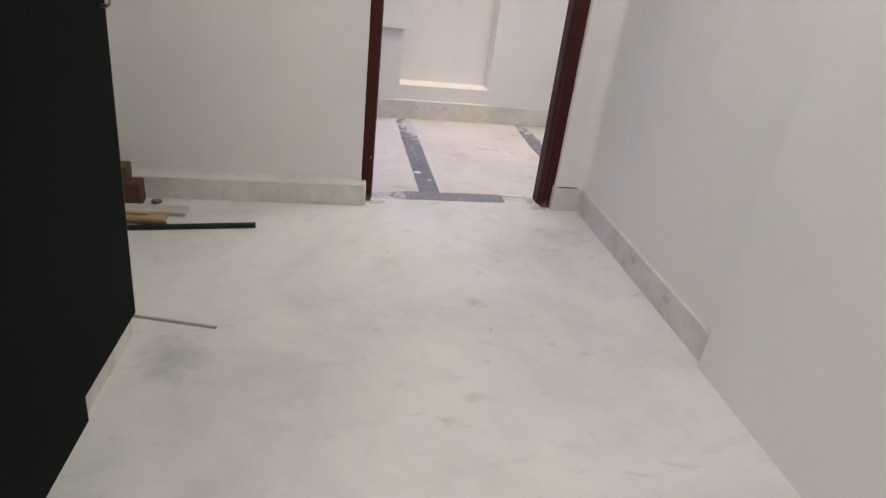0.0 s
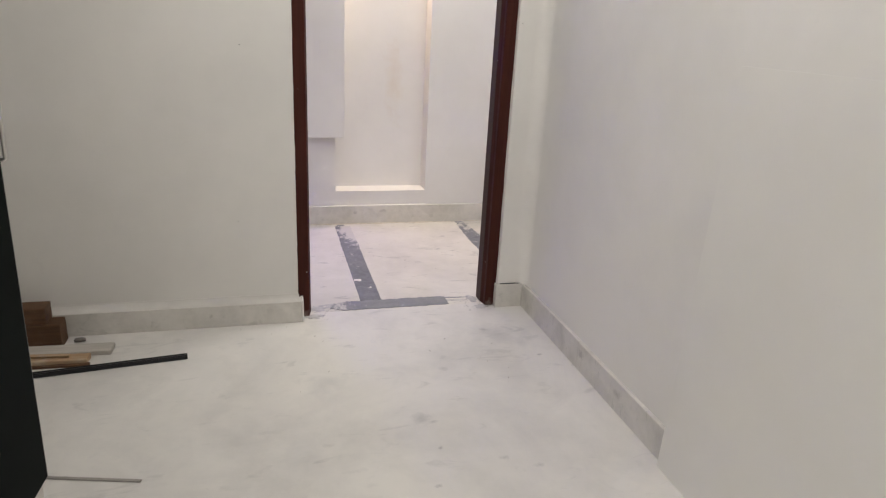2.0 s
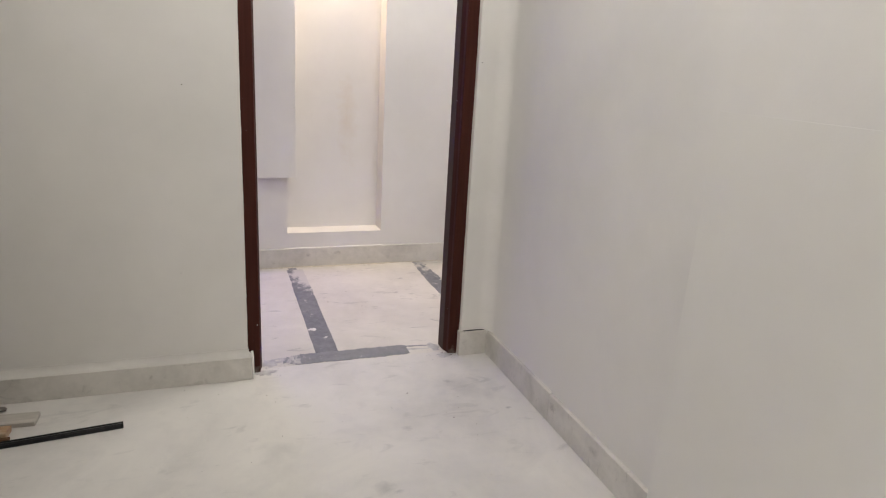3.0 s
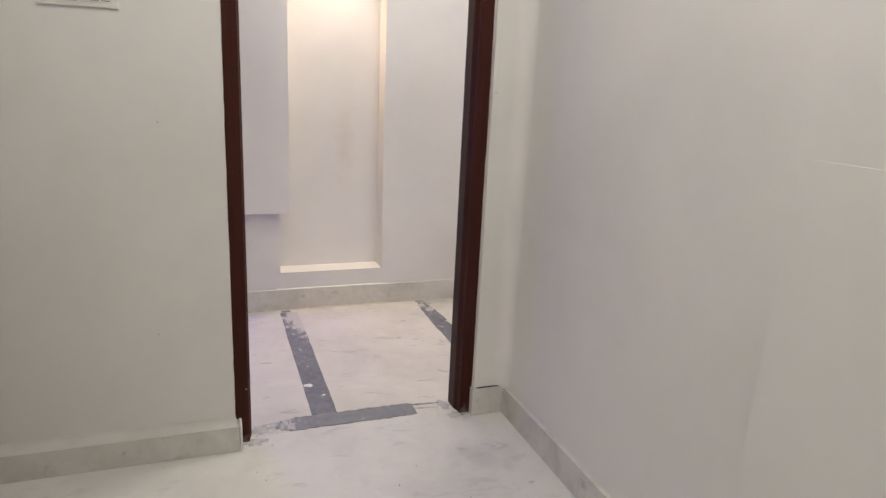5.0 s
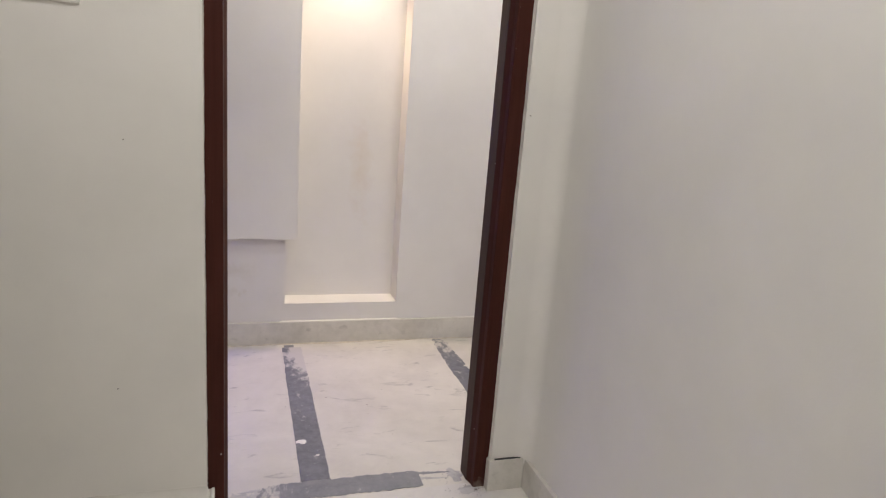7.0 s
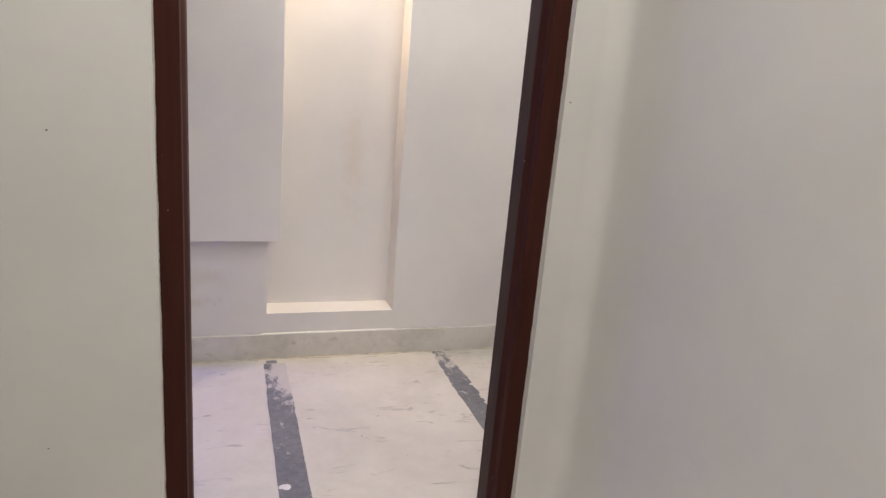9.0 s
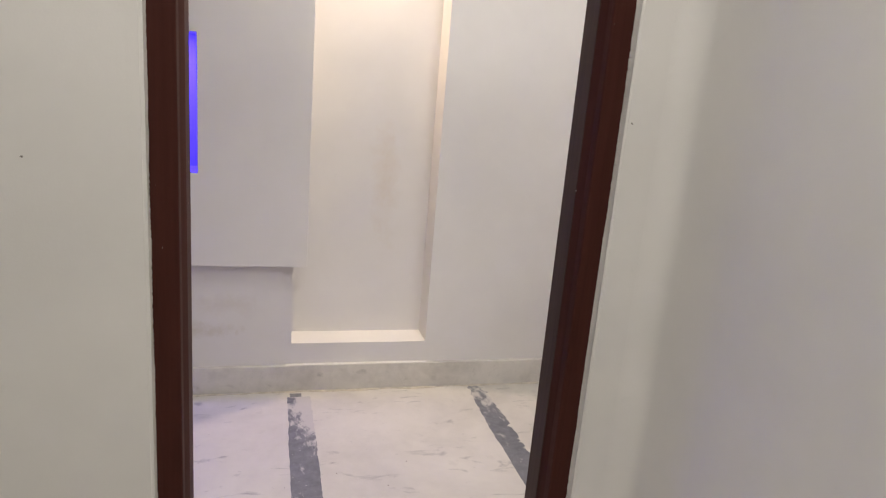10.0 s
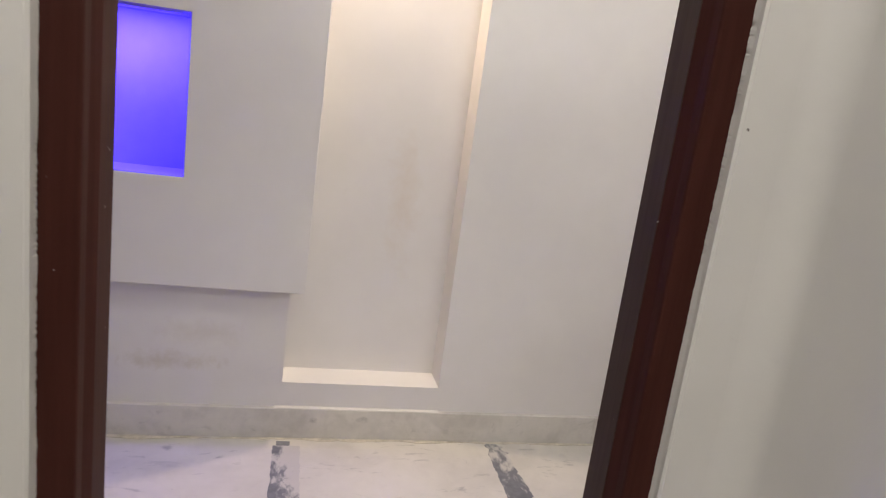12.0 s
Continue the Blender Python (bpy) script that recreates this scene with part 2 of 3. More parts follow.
M_PINE = raw_wood("pale_timber", (0.33, 0.19, 0.09), (0.50, 0.38, 0.25), 0.35)
M_GREYWOOD = raw_wood("dusty_board", (0.40, 0.37, 0.33), (0.56, 0.53, 0.48))
# Blue light of the small niche, put into the surface colour.
M_BLUE_TINT = plain("blue_light_tint", (0.29, 0.23, 0.84), 0.55, 0, 0.04)
M_BLACK = plain("black_steel", (0.014, 0.014, 0.016), 0.42, 0.3, 0.25, 30)
M_GREYSTRIP = plain("grey_strip", (0.27, 0.25, 0.23), 0.6, 0, 0.15, 30)
M_PLASTIC = plain("switch_plastic", (0.76, 0.74, 0.70), 0.35, 0, 0.03)
M_SLOT = plain("switch_gap", (0.03, 0.03, 0.03), 0.6)
M_PLASTER = plain("plaster_lip", (0.74, 0.72, 0.69), 0.85, 0, 0.06, 60)
M_DIRT = plain("dirt", (0.13, 0.085, 0.06), 0.9, 0, 0.3, 60)
M_CHIP = plain("bare_plaster", (0.20, 0.18, 0.16), 0.9, 0, 0.2, 80)
# Darker than the wall paint, to offset light falling on the fillet's top.
M_FILLET = plain("toned_fillet", (0.60, 0.58, 0.54), 0.85, 0, 0.05, 12)
# Yellowish tone of niche light on the floor by the passage skirting.
M_WARMLINE = plain("mortar", (0.58, 0.535, 0.455), 0.85, 0, 0.2, 30)
M_SCRAP = plain("grey_scrap", (0.20, 0.18, 0.165), 0.4, 0.2, 0.3, 40)
M_LENS = glow("lamp_lens", (1.0, 0.96, 0.90), 6)
M_WARMLENS = glow("warm_lens", (1.0, 0.82, 0.58), 14)
M_BLUELENS = glow("blue_lens", (0.16, 0.09, 1.0), 0.9)
M_BLUELENS.node_tree.nodes["Principled BSDF"].inputs["Base Color"].default_value = (0.05, 0.03, 0.45, 1)

# ---- mesh helpers ----


def box(bm, x0, x1, y0, y1, z0, z1, bevel=0.0, segments=1):
    made = bmesh.ops.create_cube(bm, size=1.0)["verts"]
    for v in made:
        v.co = Vector(((x0 + x1) / 2 + v.co.x * (x1 - x0), (y0 + y1) / 2 + v.co.y * (y1 - y0), (z0 + z1) / 2 + v.co.z * (z1 - z0)))
    if bevel:
        edges = list({e for v in made for e in v.link_edges})
        bmesh.ops.bevel(bm, geom=edges, offset=bevel, segments=segments, affect="EDGES", profile=0.5)
    return bm


def solid(x0, x1, y0, y1, z0, z1, bevel=0.0, segments=1):
    return box(bmesh.new(), x0, x1, y0, y1, z0, z1, bevel, segments)


def mesh_of(name, bm, mat, smooth=False):
    bmesh.ops.recalc_face_normals(bm, faces=bm.faces[:])
    me = bpy.data.meshes.new(name)
    bm.to_mesh(me)
    bm.free()
    me.materials.append(mat)
    if smooth:
        for p in me.polygons:
            p.use_smooth = True
    return me


def part(name, bm, mat, parent, label="", smooth=False):
    ob = new(name, mesh_of(name, bm, mat, smooth))
    ob.parent = parent
    if label:
        tagged(ob, label)
    return ob


def thing(name, label, category, group="", kind="", at=(0, 0, 0), turn=0):
    ob = new(name)
    ob.empty_display_size = 0.1
    ob.matrix_world = pose(*at, 0, 0, turn)
    return tagged(ob, label, category, group, kind)


def setting(name, bm, mat, label, category):
    return tagged(new(name, mesh_of(name, bm, mat)), label, category, "", "structure")


def wall_along_x(y0, y1, x0, x1, z0, z1, holes):
    """A wall of thickness y0 to y1, with rectangular holes (x0, x1, z0, z1) through it."""
    xs = sorted({x0, x1, *(h[0] for h in holes), *(h[1] for h in holes)})
    zs = sorted({z0, z1, *(h[2] for h in holes), *(h[3] for h in holes)})
    bm = bmesh.new()
    for a, b in zip(xs, xs[1:]):
        for c, d in zip(zs, zs[1:]):
            if not any(h[0] <= a and b <= h[1] and h[2] <= c and d <= h[3] for h in holes):
                box(bm, a, b, y0, y1, c, d)
    bmesh.ops.remove_doubles(bm, verts=bm.verts[:], dist=0.0001)
    seen = {}
    for f in bm.faces:
        seen.setdefault(tuple(round(v, 4) for v in f.calc_center_median()), []).append(f)
    bmesh.ops.delete(bm, geom=[f for group in seen.values() if len(group) > 1 for f in group], context="FACES")
    return bm


def cylinder(r0, r1, length, segments=24):
    bm = bmesh.new()
    bmesh.ops.create_cone(bm, cap_ends=True, segments=segments, radius1=r0, radius2=r1, depth=length)
    return bm


def tube(points, radius, segments=10):
    """A round bar along a line of points."""
    bm = bmesh.new()
    rings = []
    for i, p in enumerate(points):
        p = Vector(p)
        way = (Vector(points[min(i + 1, len(points) - 1)]) - Vector(points[max(i - 1, 0)])).normalized()
        side = way.cross(Vector((0, 1, 0))).normalized()
        up = side.cross(way).normalized()
        rings.append([bm.verts.new(p + radius * (math.cos(a) * side + math.sin(a) * up))
                      for a in (2 * math.pi * k / segments for k in range(segments))])
    for r, s in zip(rings, rings[1:]):
        for k in range(segments):
            bm.faces.new((r[k], r[(k + 1) % segments], s[(k + 1) % segments], s[k]))
    bm.faces.new(rings[0])
    bm.faces.new(rings[-1])
    return bm


# ---- plan (metres) ----
RIGHT = 1.078            # face of the right wall
LEFT = -1.40             # face of the left wall
BACK = -4.30             # wall behind the start
HIGH = 2.95
THICK = 0.12             # wall between room and passage
FAR = 1.455              # face of the passage's far wall
DOOR_L, DOOR_R, DOOR_H = -0.017, 0.937, 2.10
FACE = -0.020            # face of the door wall; the frame sits a little behind it
NICHE = (0.303, 0.911, 0.221, 2.245)
NICHE_BACK = FAR + 0.145
BLUE = (-0.52, -0.076, 0.964, 1.498)
BLOCK_EDGE, BLOCK_LOW, BLOCK_FACE = 0.358, 0.584, FAR - 0.042
BLUE_BACK = BLOCK_FACE + 0.20
SKIRT_H, SKIRT_T = 0.117, 0.014

setting("floor", solid(LEFT - 0.1, RIGHT + 0.1, BACK - 0.1, 0.030, -0.10, 0.0), M_FLOOR,
        "dusty white marble floor with grey clouds and smears", "floor")
setting("passage_floor", solid(-1.7, 2.3, 0.030, FAR + 0.28, -0.10, 0.0), M_PASSFLOOR,
        "cream white marble passage floor with faint veins", "floor")
setting("wall_north", wall_along_x(FACE, THICK, LEFT - 0.1, RIGHT + 0.1, 0, HIGH, [(DOOR_L, DOOR_R, 0, DOOR_H)]), M_WALL,
        "off-white plastered wall with a doorway through it", "wall")
setting("wall_east", solid(RIGHT, RIGHT + 0.1, BACK, FACE, 0, HIGH), M_WALL, "off-white painted plaster wall, slightly uneven", "wall")
setting("wall_west", solid(LEFT - 0.1, LEFT, BACK, FACE, 0, HIGH), M_WALL, "off-white painted plaster wall", "wall")
setting("wall_south", solid(LEFT - 0.1, RIGHT + 0.1, BACK - 0.1, BACK, 0, HIGH), M_WALL, "off-white painted plaster wall", "wall")
setting("ceiling", solid(LEFT - 0.1, RIGHT + 0.1, BACK - 0.1, THICK, HIGH, HIGH + 0.1), M_CEILING, "plain white painted ceiling", "ceiling")
setting("passage_ceiling", solid(-1.7, 2.3, THICK, FAR + 0.28, HIGH, HIGH + 0.1), M_CEILING, "plain white painted passage ceiling", "ceiling")
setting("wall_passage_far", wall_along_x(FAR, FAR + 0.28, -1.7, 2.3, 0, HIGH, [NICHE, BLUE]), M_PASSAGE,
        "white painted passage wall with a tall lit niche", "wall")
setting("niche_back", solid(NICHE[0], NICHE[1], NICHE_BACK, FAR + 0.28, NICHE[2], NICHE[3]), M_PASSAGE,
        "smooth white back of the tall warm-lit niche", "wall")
# The violet colour here carries the niche's blue light.
setting("blue_niche_back", solid(BLUE[0], BLUE[1], BLUE_BACK, FAR + 0.28, BLUE[2], BLUE[3]), M_BLUE_TINT,
        "back of a small niche, tinted violet for its blue light", "wall")
setting("wall_passage_west", solid(-1.8, -1.7, THICK, FAR + 0.28, 0, HIGH), M_PASSAGE, "white painted end wall of the passage", "wall")
setting("wall_passage_east", solid(2.3, 2.4, THICK, FAR + 0.28, 0, HIGH), M_PASSAGE, "white painted end wall of the passage", "wall")
setting("wall_passage_near_west", solid(-1.8, LEFT - 0.1, 0.0, THICK, 0, HIGH), M_PASSAGE, "white painted passage wall", "wall")
setting("wall_passage_near_east", solid(RIGHT + 0.1, 2.4, 0.0, THICK, 0, HIGH), M_PASSAGE, "white painted passage wall", "wall")


def boxed_panel():
    """The projecting part of the far wall, left of the tall niche, with the small blue niche cut into it."""
    bm = wall_along_x(BLOCK_FACE, FAR, -1.2, BLOCK_EDGE, BLOCK_LOW, HIGH, [BLUE])
    edges = [e for e in bm.edges if all(abs(v.co.y - BLOCK_FACE) < 1e-4 for v in e.verts)
             and len(e.link_faces) == 2 and e.calc_face_angle(0) > 1]
    bmesh.ops.bevel(bm, geom=edges, offset=0.0015, segments=1, affect="EDGES", profile=0.5)
    return setting("wall_boxed_panel", bm, M_PASSAGE, "white boxed-out wall panel ending above the skirting, with a blue-lit niche", "wall panel")


boxed_panel()


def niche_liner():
    """Thin added cheeks, sill and head of the small niche, tinted violet for its blue light."""
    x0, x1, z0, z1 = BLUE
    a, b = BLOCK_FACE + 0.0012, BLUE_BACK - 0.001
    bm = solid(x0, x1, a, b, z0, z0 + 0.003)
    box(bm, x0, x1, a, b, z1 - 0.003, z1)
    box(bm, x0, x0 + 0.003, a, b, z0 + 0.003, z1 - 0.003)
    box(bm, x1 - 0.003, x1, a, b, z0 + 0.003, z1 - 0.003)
    return setting("blue_niche_lining", bm, M_BLUE_TINT, "thin added lining, tinted violet for the small niche's blue light", "wall lining")


niche_liner()


def corner_cove(x, y, r):
    """Hand-rounded plaster where two walls meet."""
    bm = bmesh.new()
    n = 14
    rows = []
    for z in (0.10, HIGH):
        rows.append([bm.verts.new((x - r + r * math.sin(t), y - r + r * math.cos(t), z)) for t in (k * math.pi / 2 / n for k in range(n + 1))])
    for k in range(n):
        bm.faces.new((rows[0][k], rows[0][k + 1], rows[1][k + 1], rows[1][k]))
    ob = setting("wall_corner", bm, M_WALL, "soft hand-rounded plaster corner between two walls", "wall")
    for p in ob.data.polygons:
        p.use_smooth = True
    return ob


corner_cove(RIGHT + 0.00005, FACE + 0.00005, 0.058)

# ---- skirting, tile by tile ----


def skirting(name, tiles, label):
    """tiles: (x0, x1, y0, y1, height) of each piece."""
    run = thing(name, label, "skirting", "", "structure")
    for x0, x1, y0, y1, high in tiles:
        part("skirting_tile", solid(x0, x1, y0, y1, 0.0, high, 0.0015), M_SKIRT, run)
    return run


def runs(a, b, step, gap=0.0007):
    out, p = [], a
    while p < b - 0.02:
        q = min(p + step, b)
        out.append((p + gap / 2, q - gap / 2))
        p = q
    return out


skirting("baseboard_east", [(RIGHT - 0.016, RIGHT + 0.002, FACE - b, FACE - a, high) for a, b, high in ((0.0, 0.638, 0.118), (0.6405, 1.90, 0.116), (1.9007, 3.10, 0.116), (3.1007, 4.25, 0.116))],
         "grey-white marble skirting tiles along the wall")
skirting("baseboard_north_east", [(DOOR_R - 0.010, RIGHT - 0.017, FACE - SKIRT_T, -0.0012, SKIRT_H + 0.002)],
         "short grey-white marble skirting piece beside the door frame")
skirting("baseboard_north_west", [(DOOR_L + 0.012 - b, DOOR_L + 0.012 - a, FACE - 0.040, -0.0012, 0.101) for a, b in runs(0.0, 1.38, 1.02)],
         "grey-white marble skirting tiles along the wall")
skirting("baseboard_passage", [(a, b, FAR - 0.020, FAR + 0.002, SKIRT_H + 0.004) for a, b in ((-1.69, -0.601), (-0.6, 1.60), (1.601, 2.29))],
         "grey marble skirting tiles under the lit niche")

setting("skirting_end", solid(DOOR_L + 0.0125, DOOR_L + 0.0225, FACE - 0.041, -0.0015, 0.0, 0.106, 0.003), M_PLASTER,
        "white mortar edge closing the skirting beside the door frame", "trim")


def skirting_fillet(x0, x1):
    """A hand-run plaster fillet from the skirting's top back to the wall."""
    rnd = random.Random(8)
    bm = bmesh.new()
    rows = []
    n = 90
    for k in range(n + 1):
        x = x0 + (x1 - x0) * k / n
        w = rnd.uniform(-0.0012, 0.0012)
        rows.append([bm.verts.new((x, y, z)) for y, z in ((FACE - 0.038 + w, 0.1012), (FACE - 0.034 + w, 0.1030 + w / 2), (FACE - 0.020, 0.1065 + w),
                                                          (FACE - 0.008, 0.112 + w), (FACE - 0.0005, 0.124 + 2 * w))])
    for r, q in zip(rows, rows[1:]):
        for k in range(4):
            bm.faces.new((r[k], r[k + 1], q[k + 1], q[k]))
    ob = setting("trim_fillet", bm, M_FILLET, "cream plaster fillet on top of the skirting, toned down for its lit top", "trim")
    for p in ob.data.polygons:
        p.use_smooth = True


skirting_fillet(LEFT, DOOR_L + 0.004)
# White strip stands in for niche light on the skirting's top, under the niche only.
setting("skirting_light_line", solid(NICHE[0] - 0.022, NICHE[1] + 0.010, FAR - 0.0195, FAR + 0.001, SKIRT_H + 0.0042, SKIRT_H + 0.0080, 0.001), M_PLASTER,
        "thin white line for niche light on the passage skirting's top", "trim")
setting("trim_gap", solid(DOOR_R + 0.012, RIGHT - 0.010, FACE - 0.009, FACE + 0.001, SKIRT_H + 0.0022, SKIRT_H + 0.0040), M_SLOT,
        "dark open joint on top of a short skirting piece", "trim")

# ---- door frame ----


def jamb(side, x):
    """An upright of the frame, with a groove near its front inner edge. side 1 grows to +x."""
    outline = ((0.0, 0.0), (0.050, 0.0), (0.0515, 0.004), (0.0525, 0.024), (0.0590, 0.044), (0.060, 0.047), (0.060, 0.115), (0.0, 0.115))
    bm = bmesh.new()
    low = [bm.verts.new((x + side * u, v, 0.0)) for u, v in outline]
    high = [bm.verts.new((x + side * u, v, DOOR_H)) for u, v in outline]
    n = len(outline)
    for k in range(n):
        bm.faces.new((low[k], low[(k + 1) % n], high[(k + 1) % n], high[k]))
    bm.faces.new(low)
    bm.faces.new(high)
    bmesh.ops.recalc_face_normals(bm, faces=bm.faces[:])
    upright = [e for e in bm.edges if abs(e.verts[0].co.z - e.verts[1].co.z) > 1]
    bmesh.ops.bevel(bm, geom=upright, offset=0.0018, segments=2, affect="EDGES", profile=0.5)
    return bm


door = thing("door_1", "dark reddish-brown enamelled timber door frame without a leaf", "door frame", "", "structure")
part("jamb", jamb(1, DOOR_L), M_FRAME, door)
part("jamb", jamb(-1, DOOR_R), M_FRAME, door)
# Thin plate in a greyer, lighter brown on the right jamb's inner face only.
part("rebate_face", solid(DOOR_R - 0.0618, DOOR_R - 0.0595, 0.0475, 0.113, 0.0, DOOR_H - 0.061, 0.0006), M_STOP, door, "lighter grey-brown inner face")
part("head", solid(DOOR_L + 0.060, DOOR_R - 0.060, 0.001, 0.114, DOOR_H - 0.060, DOOR_H - 0.001, 0.002), M_FRAME, door)


def plaster_return(x, side):
    """Hand-made plaster edge from the wall's face back to the frame, chipped along the frame."""
    rnd = random.Random(5 if side > 0 else 9)
    bm = bmesh.new()
    rows = []
    z, reach = SKIRT_H + 0.002, 0.003
    while z < DOOR_H:
        reach = min(0.0028, max(0.0014, reach + rnd.uniform(-0.0003, 0.0003)))
        patchy = math.sin(z * 7.0 + side) + 0.6 * math.sin(z * 23.0) > 0.35
        nick = rnd.uniform(-0.0034, -0.0006) if patchy and rnd.random() < 0.35 else rnd.uniform(-0.0003, 0.0003)
        wob = rnd.uniform(-0.00015, 0.00015)
        rows.append([bm.verts.new((x - side * 0.030, FACE - 0.0002, z)), bm.verts.new((x - side * 0.007 + wob, FACE - 0.0008, z)),
                     bm.verts.new((x - side * 0.001 + wob, FACE + 0.005, z)), bm.verts.new((x + side * (reach + nick), -0.0012, z)),
                     bm.verts.new((x + side * (reach + nick), 0.002, z))])
        z += rnd.uniform(0.0016, 0.0045)
    for r, q in zip(rows, rows[1:]):
        for k in range(4):
            bm.faces.new((r[k], r[k + 1], q[k + 1], q[k]))
    return bm


part("plaster_edge", plaster_return(DOOR_L, 1), M_WALL, door, "rough white plaster edge")
part("plaster_edge", plaster_return(DOOR_R, -1), M_WALL, door, "rough white plaster edge")

# ---- dark inlay strips in the passage floor ----


def ragged_strip(x0, x1, y0, y1, along, seed, rough=0.004, fade=0.0, chips=0.0):
    """A thin slab whose long edges wander; fade narrows it unevenly towards its end; chips bites pieces out of the second edge."""
    rnd = random.Random(seed)
    bm = bmesh.new()
    n = 110
    rows = []
    a = b = 0.0
    for i in range(n + 1):
        f = i / n
        wear = rough * (0.25 + 0.75 * max(0.0, f - 0.5) * 2 if along == "y" else 1.0)
        a = 0.7 * a + rnd.uniform(-wear, wear)
        b = 0.7 * b + rnd.uniform(-wear, wear)
        bite = chips * max(0.0, rnd.uniform(-1.2, 1.0)) * min(1.0, 0.3 + f)
        pinch = fade * max(0.0, f - 0.72) / 0.28
        if along == "y":
            y = y0 + (y1 - y0) * f
            w = x1 - x0
            pa, pb = (x0 + a + w * pinch * rnd.uniform(0.22, 0.36), y), (x1 + b - bite - w * pinch * rnd.uniform(0.22, 0.36), y)
        else:
            x = x0 + (x1 - x0) * f
            worn = (y1 - y0) * max(max(0.0, 0.10 - f) / 0.10 * rnd.uniform(0.1, 0.45), max(0.0, f - 0.95) / 0.05 * rnd.uniform(0.0, 0.25))
            pa, pb = (x, y1 + a - worn), (x, y0 + b + worn)
        rows.append([bm.verts.new((*pa, -0.004)), bm.verts.new((*pa, 0.0022)), bm.verts.new((*pb, 0.0022)), bm.verts.new((*pb, -0.004))])
    for r, s in zip(rows, rows[1:]):
        for k in range(3):
            bm.faces.new((r[k], r[k + 1], s[k + 1], s[k]))
    bm.faces.new(rows[0])
    bm.faces.new(rows[-1])
    return bm


def inlay_strip(bm, label, mat=M_INLAY):
    return tagged(new("floor_inlay", mesh_of("floor_inlay", bm, mat)), label, "floor strip", "dark strips in the passage floor", "structure")


inlay_strip(ragged_strip(0.288, 0.392, 0.139, 1.375, "y", 3, 0.003, 0.15, 0.004), "dark grey granite floor strip with cement smears")
inlay_strip(ragged_strip(1.114, 1.210, 0.17, 1.418, "y", 7, 0.005, 0.5, 0.018), "dark grey granite floor strip with chipped ragged edges", M_INLAY_CHIPPED)
inlay_strip(ragged_strip(0.135, 0.712, 0.036, 0.136, "x", 11, 0.003), "dusty grey granite strip across the doorway", M_INLAY_DUSTY)

inlay_strip(ragged_strip(0.302, 0.350, 1.376, 1.408, "y", 19, 0.002), "small grey granite chip at the end of a floor strip", M_INLAY_DUSTY)


def splat(x, y, r, seed, mat, name, label):
    """A flat dried blob with an uneven outline."""
    rnd = random.Random(seed)
    bm = bmesh.new()
    n = 18
    ring = [bm.verts.new((x + math.cos(2 * math.pi * k / n) * r * rnd.uniform(0.55, 1.2), y + math.sin(2 * math.pi * k / n) * r * rnd.uniform(0.4, 0.9), 0.0024))
            for k in range(n)]
    top = bm.verts.new((x, y, 0.0055))
    for k in range(n):
        bm.faces.new((ring[k], ring[(k + 1) % n], top))
    return tagged(new(name, mesh_of(name, bm, mat, True)), label, "cement spot")


splat(0.312, 0.408, 0.024, 3, M_PLASTER, "cement_splash", "dried white cement splash on the dark floor strip")
splat(0.362, 0.300, 0.009, 5, M_PLASTER, "cement_splash", "small dried white cement splash on the dark floor strip")


def streak(x0, y0, x1, y1, wide, seed, mat, name, label):
    """A thin tapering smear on the floor with feathered edges."""
    rnd = random.Random(seed)
    a, b = Vector((x0, y0, 0)), Vector((x1, y1, 0))
    side = (b - a).normalized().cross(Vector((0, 0, 1)))
    bm = bmesh.new()
    n = 26
    rows = []
    for k in range(n + 1):
        f = k / n
        w = wide * (1 - f) ** 0.7 * rnd.uniform(0.45, 1.0) + 0.0008
        c = a.lerp(b, f)
        rows.append([bm.verts.new(c + side * w + Vector((0, 0, 0.0006))), bm.verts.new(c + Vector((0, 0, 0.0016))),
                     bm.verts.new(c - side * w * rnd.uniform(0.4, 1.0) + Vector((0, 0, 0.0006)))])
    for r, q in zip(rows, rows[1:]):
        for k in (0, 1):
            bm.faces.new((r[k], r[k + 1], q[k + 1], q[k]))
    return tagged(new(name, mesh_of(name, bm, mat)), label, "cement smear", "smears on the passage floor", "structure")


streak(0.700, 0.122, 0.860, 0.108, 0.013, 3, M_INLAY_DUSTY, "floor_smear", "dark grey cement smear on the floor")
streak(0.700, 0.090, 0.815, 0.074, 0.014, 4, M_SMEAR, "floor_smear", "pale grey cement smear on the floor")
streak(0.140, 0.085, 0.050, 0.058, 0.020, 5, M_SMEAR, "floor_smear", "pale grey cement smear on the floor")
streak(0.150, 0.110, 0.070, 0.104, 0.014, 6, M_SMEAR, "floor_smear", "pale grey cement smear on the floor")


def debris(name, spots, seed, mat, label):
    """Crumbs of plaster and dirt, too many to count."""
    rnd = random.Random(seed)
    bm = bmesh.new()
    for x, y, spread, count in spots:
        for _ in range(count):
            r = rnd.uniform(0.0012, 0.0045)
            px, py = x + rnd.gauss(0, spread), y + rnd.gauss(0, spread * 0.45)
            if abs(px + 0.017 - 0.030) < 0.030 and py > -0.002 or abs(px - 0.907) < 0.030 and py > -0.002:
                py = -0.004 - abs(rnd.gauss(0, 0.006))
            vs = [bm.verts.new((px + rnd.uniform(-r, r), py + rnd.uniform(-r, r), 0.0)) for _ in range(3)]
            top = bm.verts.new((px, py, r * rnd.uniform(0.5, 1.2)))
            for k in range(3):
                bm.faces.new((vs[k], vs[(k + 1) % 3], top))
    return tagged(new(name, mesh_of(name, bm, mat)), label, "crumbs", "", "stuff")


